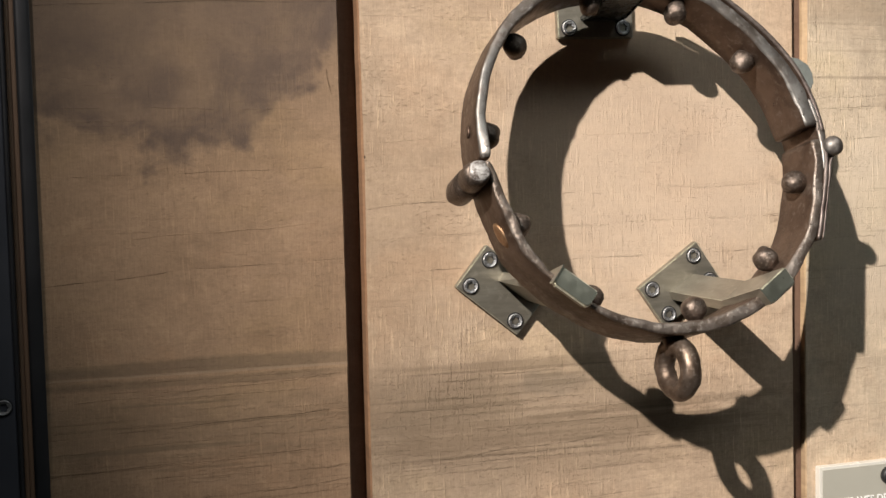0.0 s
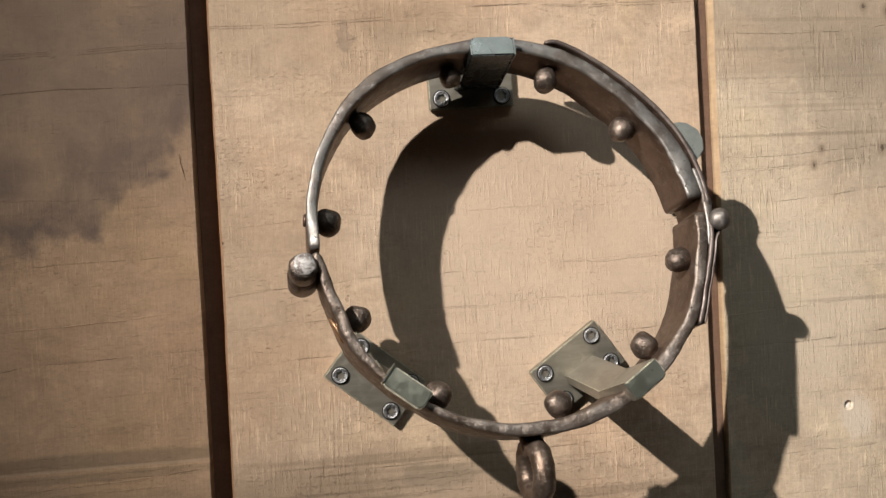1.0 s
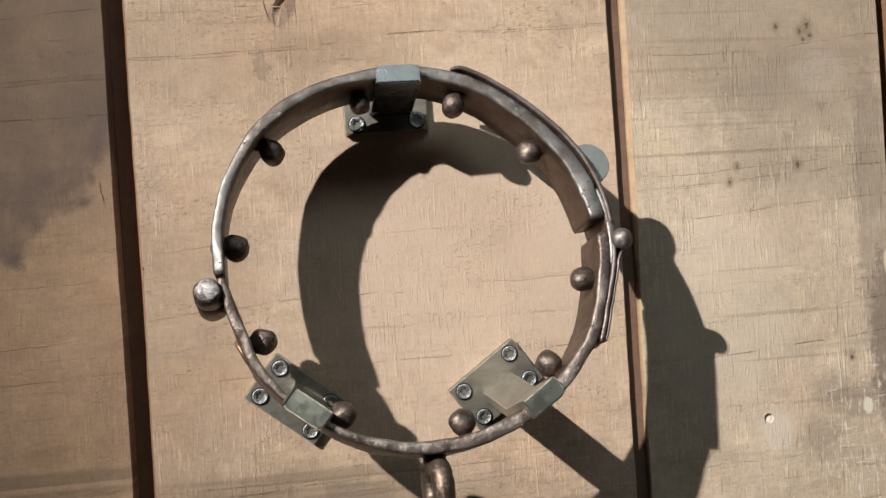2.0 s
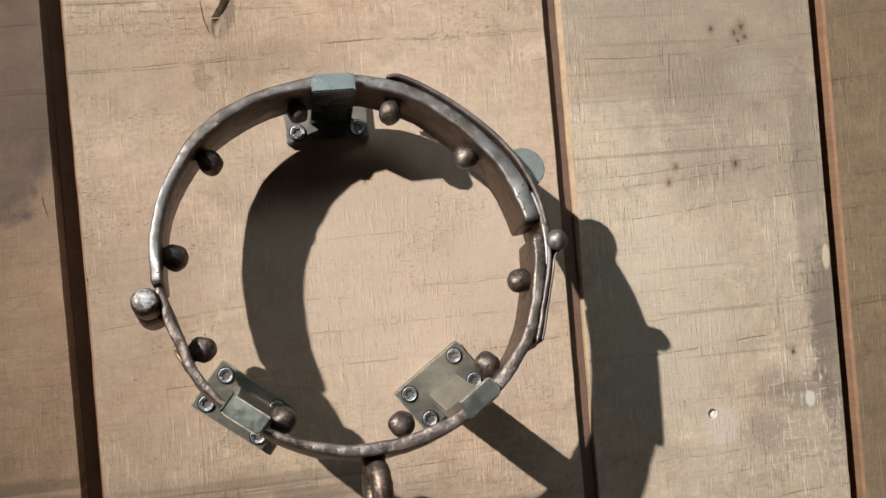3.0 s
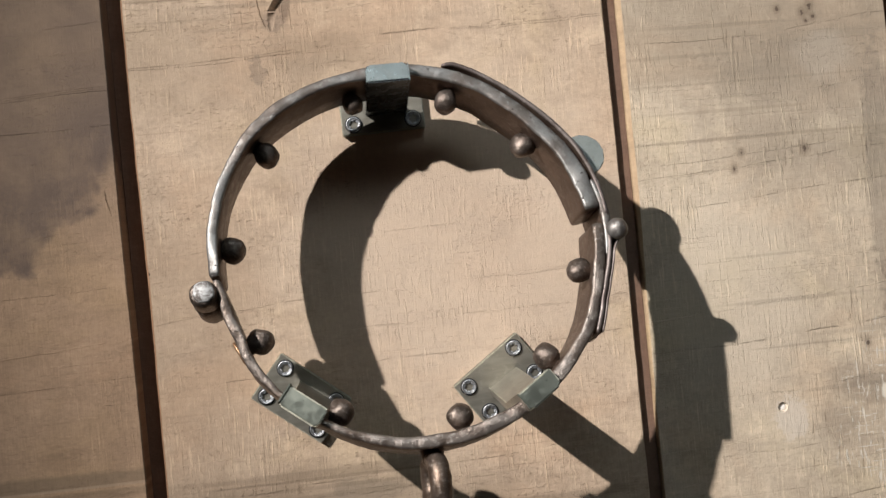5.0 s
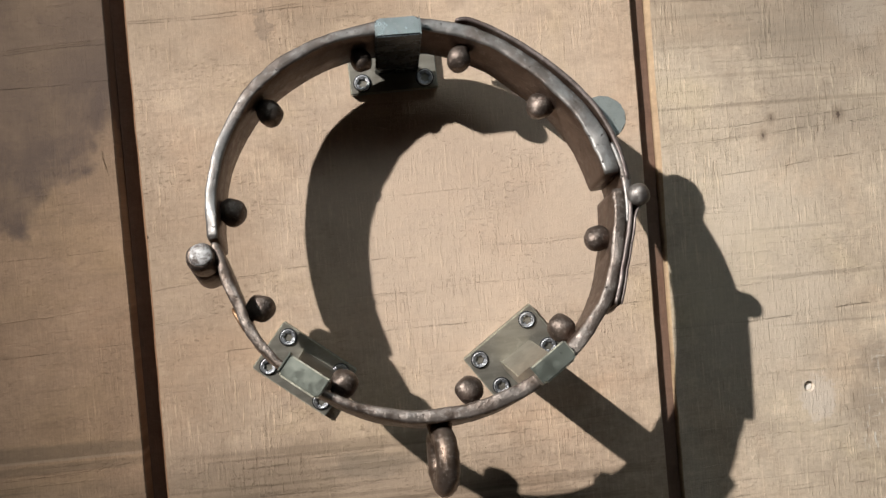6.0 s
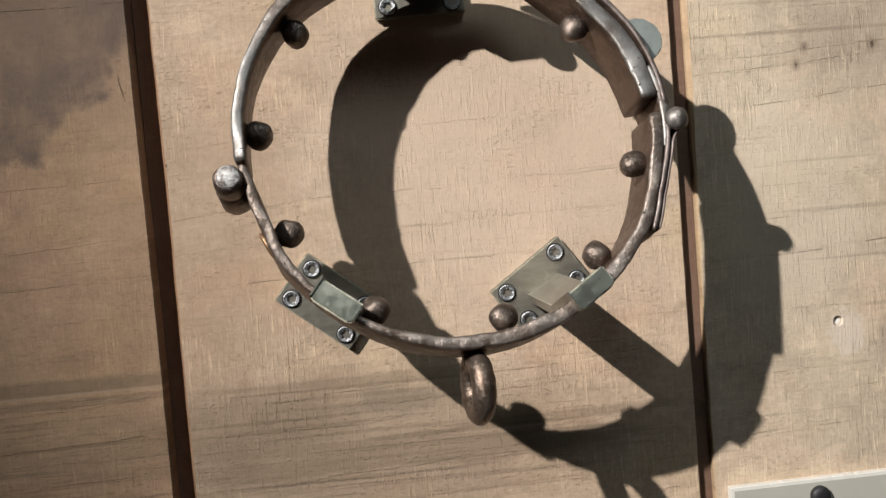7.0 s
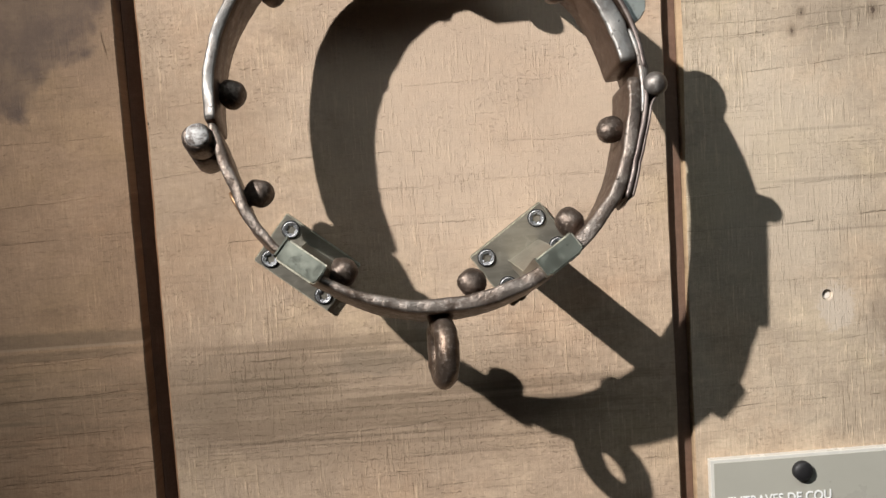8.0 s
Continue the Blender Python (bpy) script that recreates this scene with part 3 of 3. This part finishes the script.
def band(name, a0, a1, rin, rout, depth, seed, label, steps=110, w0=0.0, rough=1.0, mats=None):
    """A forged flat bar bent round the collar's axis; rin and rout: rows of (angle, radius)."""
    bm = bmesh.new()
    rings = []
    for i in range(steps + 1):
        deg = a0 + (a1 - a0) * i / steps
        ri, ro = table(rin, deg), table(rout, deg)
        c = min(0.0010, (ro - ri) * 0.28)
        end = min(i, steps - i)
        shrink = 0.0004 if end == 0 else 0.0
        d = depth * table(DEEP, deg) * (1 + 0.03 * noise.noise(Vector((deg * 0.05, seed, 3.0))))
        wf = w0 + rough * (0.0006 * noise.noise(Vector((deg * 0.09, seed, 0.0))) + 0.0003 * noise.noise(Vector((deg * 0.35, seed, 4.0))))
        wf += 0.0018 * max(0.0, -math.cos(radians(deg))) ** 1.5
        lean = rough * (0.0011 * noise.noise(Vector((deg * 0.075, seed, 11.0))) + 0.0005 * noise.noise(Vector((deg * 0.21, seed, 13.0))))
        prof = [(ri, wf - c), (ri + c * 0.35, wf - c * 0.3), (ri + c, wf), (0.5 * (ri + ro), wf + 0.0001), (ro - c, wf), (ro - c * 0.35, wf - c * 0.3), (ro, wf - c),
                (ro, wf - d * 0.3), (ro, wf - d * 0.6), (ro, w0 - d + c), (ro - c, w0 - d), (ri + c, w0 - d), (ri, w0 - d + c), (ri, wf - d * 0.6), (ri, wf - d * 0.3)]
        ring = []
        for k, (r, w) in enumerate(prof):
            if k < 7:
                w += lean * (2 * (r - ri) / (ro - ri) - 1)
            r -= table(TAPER, deg) * min(1.0, max(0.0, (w0 - w) / d))
            q = Vector((deg * 0.12, w * 160, seed + (0 if k < 7 else 3)))
            r += rough * 0.00035 * noise.noise(q) + rough * 0.0002 * noise.noise(q * 3.1)
            if shrink:
                r += shrink * (1 if r < 0.5 * (ri + ro) else -1)
                w += shrink * (1 if w < w0 - d * 0.5 else -1)
            ring.append(bm.verts.new(ring_point(deg, r, w)))
        rings.append(ring)
    for a, b in zip(rings, rings[1:]):
        for k in range(len(a)):
            f = bm.faces.new((a[k], a[(k + 1) % len(a)], b[(k + 1) % len(a)], b[k]))
            f.material_index = 1 if 0 <= k <= 5 else 0
    bm.faces.new(rings[0])
    bm.faces.new(rings[-1])
    return part(name, bm, mats or [iron, worn_iron], collar, label)


collar = new("neck_collar")
collar.location = (0, 0, 0)
tagged(collar, "round forged iron neck collar with inner knobs, hung on brackets", "shackle")

UP_IN = [(6, 0.0772), (15, 0.0771), (22, 0.0770), (29, 0.0766), (38, 0.0758), (50, 0.0760), (60, 0.0775), (75, 0.0779), (85, 0.0786), (98, 0.0777), (112, 0.0797), (131, 0.0806), (140, 0.0812), (153, 0.0806), (176, 0.0791), (185, 0.0786)]
UP_OUT = [(6, 0.0842), (20, 0.0846), (28, 0.0837), (37, 0.0824), (50, 0.0824), (65, 0.0836), (84, 0.0842), (98, 0.0836), (108, 0.0841), (118, 0.0852), (130, 0.0866), (140, 0.0864), (150, 0.0852), (160, 0.0846), (176, 0.0836), (185, 0.0830)]
LO_IN = [(-175, 0.0792), (-166, 0.0772), (-158, 0.0770), (-150, 0.0789), (-137, 0.0798), (-114, 0.0797), (-95, 0.0791), (-78, 0.0788), (-47, 0.0789), (-33, 0.0796), (-17, 0.0784), (-2, 0.0786), (2, 0.0790)]
LO_OUT = [(-175, 0.0825), (-168, 0.0815), (-157, 0.0815), (-147, 0.0834), (-136, 0.0826), (-120, 0.0826), (-103, 0.0838), (-77, 0.0846), (-48, 0.0843), (-32, 0.0846), (-21, 0.0832), (-12, 0.0835), (-2, 0.0838), (2, 0.0834)]
band("upper_band", 6.0, 184.3, UP_IN, UP_OUT, 0.0225, 1.3, "dark hammered iron upper half", 150)
band("lower_band", -174.6, 1.2, LO_IN, LO_OUT, 0.0225, 8.1, "brown pitted iron lower half", 150, 0.0, 1.3, [iron, brown_worn])
LAP_OUT = [(3, 0.0876), (18, 0.0879), (27, 0.0876), (33, 0.0869), (41, 0.0860), (50, 0.0859), (57, 0.0862), (65, 0.0873), (71, 0.0878), (74, 0.0862)]
band("hasp_strip", 3.4, 74.0, [(a, r - 0.0021) for a, r in LAP_OUT], LAP_OUT, 0.0205, 4.2, "thin iron strip lapped over the upper half", 60, -0.0002, 0.4, [iron, strip_iron])
LAP2 = [(-32, 0.0876), (-22, 0.0853), (-15, 0.0854), (-4, 0.0866), (0, 0.0864)]
band("hasp_leaf", -31.8, -0.2, [(a, r - 0.0019) for a, r in LAP2], LAP2, 0.0205, 5.9, "thin iron leaf riveted to the lower half", 40, -0.0002, 0.4, [iron, strip_iron])
STRAP = [(-31, 0.0889), (-22, 0.0868), (-15, 0.0869), (-7, 0.0880), (-5, 0.0890), (-3.4, 0.0915)]
band("hasp_fold", -31.0, -3.4, [(a, r - 0.0010) for a, r in STRAP], STRAP, 0.0205, 6.4, "folded back iron leaf", 40, -0.0006, 0.3, [iron, strip_iron])


def ring_frame(deg, r, w):
    """Pose at a place on the collar: local z radially inwards."""
    inward = -(RU * math.cos(radians(deg)) + RV * math.sin(radians(deg)))
    tangent = RN.cross(inward)
    m = Matrix((tangent, RN, inward)).transposed().to_4x4()
    if m.determinant() < 0:
        m = Matrix((-tangent, RN, inward)).transposed().to_4x4()
    m.translation = ring_point(deg, r, w)
    return m


def axis_frame(deg, r, w):
    """Pose at a place on the collar: local z along the collar's axis, towards the front."""
    m = RING.to_3x3().to_4x4()
    m.translation = ring_point(deg, r, w)
    return m


KNOBS = [(138.6, 0.0757, -0.0122), (173.7, 0.0745, -0.0122), (-153.5, 0.0730, -0.0114), (-118.7, 0.0736, -0.0140), (-79.6, 0.0731, -0.0140),
         (-44.0, 0.0735, -0.0132), (-12.8, 0.0739, -0.0092), (37.9, 0.0712, -0.0105), (70.1, 0.0718, -0.0095), (103.4, 0.0740, -0.0140)]
for i, (deg, r, w) in enumerate(KNOBS):
    bm = bmesh.new()
    rad = 0.0047 if deg == 103.4 else 0.0055
    prof = [(0.0030, -0.0075), (0.0030, -0.0050)]
    for k in range(9):
        a = radians(-48 + 16.8 * k)
        prof.append((rad * math.cos(a) ** 0.8, rad * 0.98 * math.sin(a)))
    prof.append((0.0006, rad * 0.97))
    lathe(bm, prof, 22, ring_frame(deg, r, w), 0.16, i * 3.7)
    part("knob", bm, rivet_iron, collar, "rounded iron knob")
for deg, size, mat in ((-153.5, 1.0, copper_iron), (173.7, 0.5, iron)):
    bm = bmesh.new()
    r = table(LO_OUT if deg < 0 else UP_OUT, deg) + 0.0004
    m = ring_frame(deg, r, -0.0105) @ pose(0, 0, 0, 180) @ Matrix.Diagonal((1.35 * size, size, 1, 1))
    lathe(bm, ((0.0042, -0.0006), (0.0042, 0.0002), (0.0030, 0.0007), (0.0005, 0.0006)), 20, m, 0.1, deg)
    part("rivet_tail", bm, mat, collar, "hammered flat rivet end")
bm = bmesh.new()
lathe(bm, ((0.0050, -0.0270), (0.0062, -0.0255), (0.0061, -0.0095), (0.0054, -0.0088), (0.0054, -0.0082), (0.0058, -0.0074), (0.0058, 0.0008), (0.0055, 0.0026), (0.0046, 0.0040), (0.0040, 0.0042), (0.0004, 0.0042)), 28, axis_frame(-171.3, 0.0866, 0.0), 0.06, 2.0)
pin = part("hinge_pin", bm, rivet_iron, collar, "thick iron hinge barrel")
bm = bmesh.new()
lathe(bm, ((0.0045, 0.0030), (0.0045, 0.0042), (0.0036, 0.0049), (0.0004, 0.0050)), 24, axis_frame(-171.3, 0.0866, 0.0) @ pose(0.0004, 0.0003, 0), 0.16, 5.0)
part("pin_end", bm, bright_iron, pin, "rubbed bright pin end")
bm = bmesh.new()
lathe(bm, ((0.0040, -0.0215), (0.0040, -0.0030), (0.0044, -0.0012), (0.0047, 0.0006), (0.0044, 0.0020), (0.0034, 0.0034), (0.0018, 0.0044), (0.0004, 0.0047)), 24, axis_frame(-1.2, 0.0892, 0.0), 0.07, 9.0)
part("hasp_pin", bm, worn_iron, collar, "domed iron pin")

band("hasp_tongue", -9.0, 15.0, [(-9, 0.0836), (15, 0.0842)], [(-9, 0.0848), (-3, 0.0868), (4, 0.0882), (8, 0.0872), (15, 0.0856)], 0.0252, 7.7, "iron tongue across the closing gap", 24, -0.0006, 0.4)
# Black discs on the inner face stand in for the shade in small holes.
for deg, w in ((27.0, -0.0127), (18.0, -0.0115), (-25.0, -0.0130)):
    bm = bmesh.new()
    lathe(bm, ((0.0008, -0.0004), (0.0008, 0.0002), (0.0005, 0.0003), (0.0001, 0.0002)), 12, ring_frame(deg, table(UP_IN if deg > 0 else LO_IN, deg), w), 0.3, deg)
    part("pinhole_disc", bm, black_paint, collar, "small black disc for a pinhole's shade")

# hanging eye below the collar
EYE_M = ring_frame(-90, 0.0975, -0.0122)
bm = bmesh.new()
seg_a, seg_b, big, wire = 40, 14, 0.0091, 0.0044
rows = []
for i in range(seg_a):
    a = 2 * math.pi * i / seg_a
    row = []
    for j in range(seg_b):
        b = 2 * math.pi * j / seg_b
        k = wire * (1 + 0.12 * noise.noise(Vector((math.cos(a) * 3, math.sin(a) * 3, b))))
        rr = big + k * math.cos(b)
        row.append(bm.verts.new(EYE_M @ pose(0, 0, 0, 0, 0, 7) @ Vector((k * math.sin(b), rr * math.cos(a), 1.06 * rr * math.sin(a)))))
    rows.append(row)
for i in range(seg_a):
    for j in range(seg_b):
        a, b = rows[i], rows[(i + 1) % seg_a]
        bm.faces.new((a[j], a[(j + 1) % seg_b], b[(j + 1) % seg_b], b[j]))
part("eye", bm, eye_iron, collar, "thick rubbed iron eye")
bm = bmesh.new()
lathe(bm, ((0.0052, -0.0010), (0.0050, -0.0025), (0.0044, -0.0050), (0.0042, -0.0070)), 18, ring_frame(-90, 0.0822, -0.0122), 0.06, 4.0)
part("eye_neck", bm, iron, collar)

# rounded lug behind the upper half
bm = bmesh.new()
m = axis_frame(23.5, 0.0897, -0.0080)
outline = [(0.0097 * math.cos(radians(a)), 0.0097 * math.sin(radians(a))) for a in range(0, 360, 10)]
faces = []
top = [bm.verts.new(m @ Vector((x, y, 0.0009))) for x, y in outline]
low = [bm.verts.new(m @ Vector((x, y, -0.0009))) for x, y in outline]
bm.faces.new(top)
bm.faces.new(low)
for i in range(len(top)):
    bm.faces.new((top[i], top[(i + 1) % len(top)], low[(i + 1) % len(top)], low[i]))
bmesh.ops.bevel(bm, geom=[e for e in bm.edges if e.verts[0] in top and e.verts[1] in top], offset=0.0004, segments=1, affect="EDGES")
part("lug", bm, lug_metal, collar, "pale grey rounded lug", smooth=False)


# ---- brackets ----
def bracket(center, turn, deg, r_in, r_out, notch, label, half=0.0087, mats=(alloy, alloy_edge, hook_face), plate=alloy):
    """Wall plate with four screws, and a bent flat arm that hooks over the collar's front rim."""
    thing = new("wall_bracket")
    tagged(thing, label, "bracket", "collar brackets")
    cx, cz = center
    bm = bmesh.new()
    pm = pose(cx, 0, cz, 0, -turn, 0)
    box(bm, (-0.0200, -0.0040, -0.0128), (0.0200, 0.0, 0.0128), 0.0, pm)
    # Pale bevel: light caught by the plate's edges, put into the colour.
    bmesh.ops.bevel(bm, geom=list(bm.edges), offset=0.0005, segments=2, affect="EDGES", material=1)
    part("base_plate", bm, [plate, alloy_edge], thing, smooth=False)
    tang = -RU * math.sin(radians(deg)) + RV * math.cos(radians(deg))
    bend = -0.026
    prof = [ring_point(deg, r_in, bend), ring_point(deg, r_in, 0.0046), ring_point(deg, r_out - 0.0004, 0.0046), ring_point(deg, r_out - 0.0004, 0.0012), ring_point(deg, notch, 0.0012),
            ring_point(deg, notch, -0.0300)]
    bm = bmesh.new()
    sides = []
    for s in (-half, half):
        row = [bm.verts.new(p + tang * s) for p in prof]
        a, b = row[-1].co, row[0].co
        row += [bm.verts.new((a.x, -0.0035, a.z)), bm.verts.new((b.x, -0.0035, b.z))]
        sides.append(row)
    for i in range(len(sides[0])):
        j = (i + 1) % len(sides[0])
        bm.faces.new((sides[0][i], sides[0][j], sides[1][j], sides[1][i]))
    bm.faces.new(sides[0])
    bm.faces.new(sides[1])
    hook = [e for e in bm.edges if (e.verts[1].co - e.verts[0].co).normalized().cross(RN).length < 0.1 and min(RN.dot(v.co - RO) for v in e.verts) > 0.0005]
    bmesh.ops.bevel(bm, geom=hook, offset=0.0016, segments=1, affect="EDGES")
    bmesh.ops.bevel(bm, geom=[e for e in bm.edges if e.calc_face_angle(0) > 0.3], offset=0.0006, segments=2, affect="EDGES", material=1)
    for f in bm.faces:
        if abs(f.normal.dot(RN)) > 0.95 and RN.dot(f.calc_center_median() - RO) > 0.0040:
            f.material_index = 2
    part("arm", bm, mats, thing, "bent flat hook arm", smooth=False)
    for k, (u, v) in enumerate(((-1, -1), (1, -1), (-1, 1), (1, 1))):
        screw(thing, pm @ pose(u * 0.0143, -0.0043, v * 0.0079, 90, 0, 0) @ pose(0, 0, 0, 0, 0, 17 * k))
    return thing


bracket((0.1630, 1.3330), 35.0, -56.2, 0.0760, 0.0850, 0.0786, "grey-green metal bracket with bright screws, hooked over the lower rim")
bracket((0.0668, 1.3345), -39.0, -128.4, 0.0757, 0.0850, 0.0788, "grey-green metal bracket with scratched hook on the lower rim", 0.0093)
bracket((0.1178, 1.4700), 1.5, 91.0, 0.0734, 0.0824, 0.0772, "grey metal bracket under the collar's top rim, shade painted on its arm", 0.0095, (shaded_alloy, shaded_alloy, blue_face))

# ---- black frame beside the boards ----
frame_thing = new("display_frame")
tagged(frame_thing, "black steel display frame screwed to the board wall", "frame")
for nm, x0, x1, y, mat, bev in (("panel", -0.240, -0.1535, 0.0030, black_steel, 0.001), ("bead", -0.1535, -0.1518, 0.0040, grey_steel, 0.0007), ("edge_strip", -0.1518, -0.1500, 0.0018, rust_strip, 0.0006),
                                ("inner_strip", -0.1500, -0.1478, 0.0012, rust_strip, 0.0005), ("rail", -0.1478, -0.1417, 0.0024, grey_steel, 0.0016)):
    bm = bmesh.new()
    box(bm, (x0, -y, 0.9), (x1, 0.0, 1.9), bev)
    part(nm, bm, mat, frame_thing)
screw(frame_thing, pose(-0.1585, -0.0033, 1.2945, 90), 0.0033)

# ---- label ----
label_thing = new("exhibit_label")
tagged(label_thing, "grey exhibit label panel with white title and black screw", "sign")
bm = bmesh.new()
box(bm, (0.2466, -0.0043, 1.1408), (0.4192, -0.0040, 1.2284))
part("panel", bm, label_mat, label_thing, smooth=False)
bm = bmesh.new()
box(bm, (0.2450, -0.0040, 1.1392), (0.4208, 0.0, 1.2300), 0.0003)
part("backing", bm, edge_mat, label_thing, "pale clear edge", smooth=False)
bm = bmesh.new()
lathe(bm, ((0.0047, -0.0004), (0.0047, 0.0016), (0.0040, 0.0026), (0.0022, 0.0031), (0.0007, 0.0033), (0.0002, 0.0033)), 28, pose(0.2880, -0.0046, 1.2221, 90))
part("screw", bm, black_paint, label_thing, "black round-headed screw")
text = bpy.data.curves.new("title", "FONT")
text.body, text.size, text.extrude, text.offset = "ENTRAVES DE COU", 0.0063, 0.00008, 0.00012
title_curve = new("title_curve", text)
title_me = bpy.data.meshes.new_from_object(title_curve.evaluated_get(bpy.context.evaluated_depsgraph_get()))
bpy.data.objects.remove(title_curve)
xs = [v.co.x for v in title_me.vertices]
k = 0.0490 / (max(xs) - min(xs))
title_me.transform(pose(0.2523, -0.0048, 1.2076, 90) @ Matrix.Diagonal((k, 1, 1, 1)))
title_me.materials.append(white_ink)
title = new("title", title_me)
title.parent = label_thing
title["label"] = "white lettering"
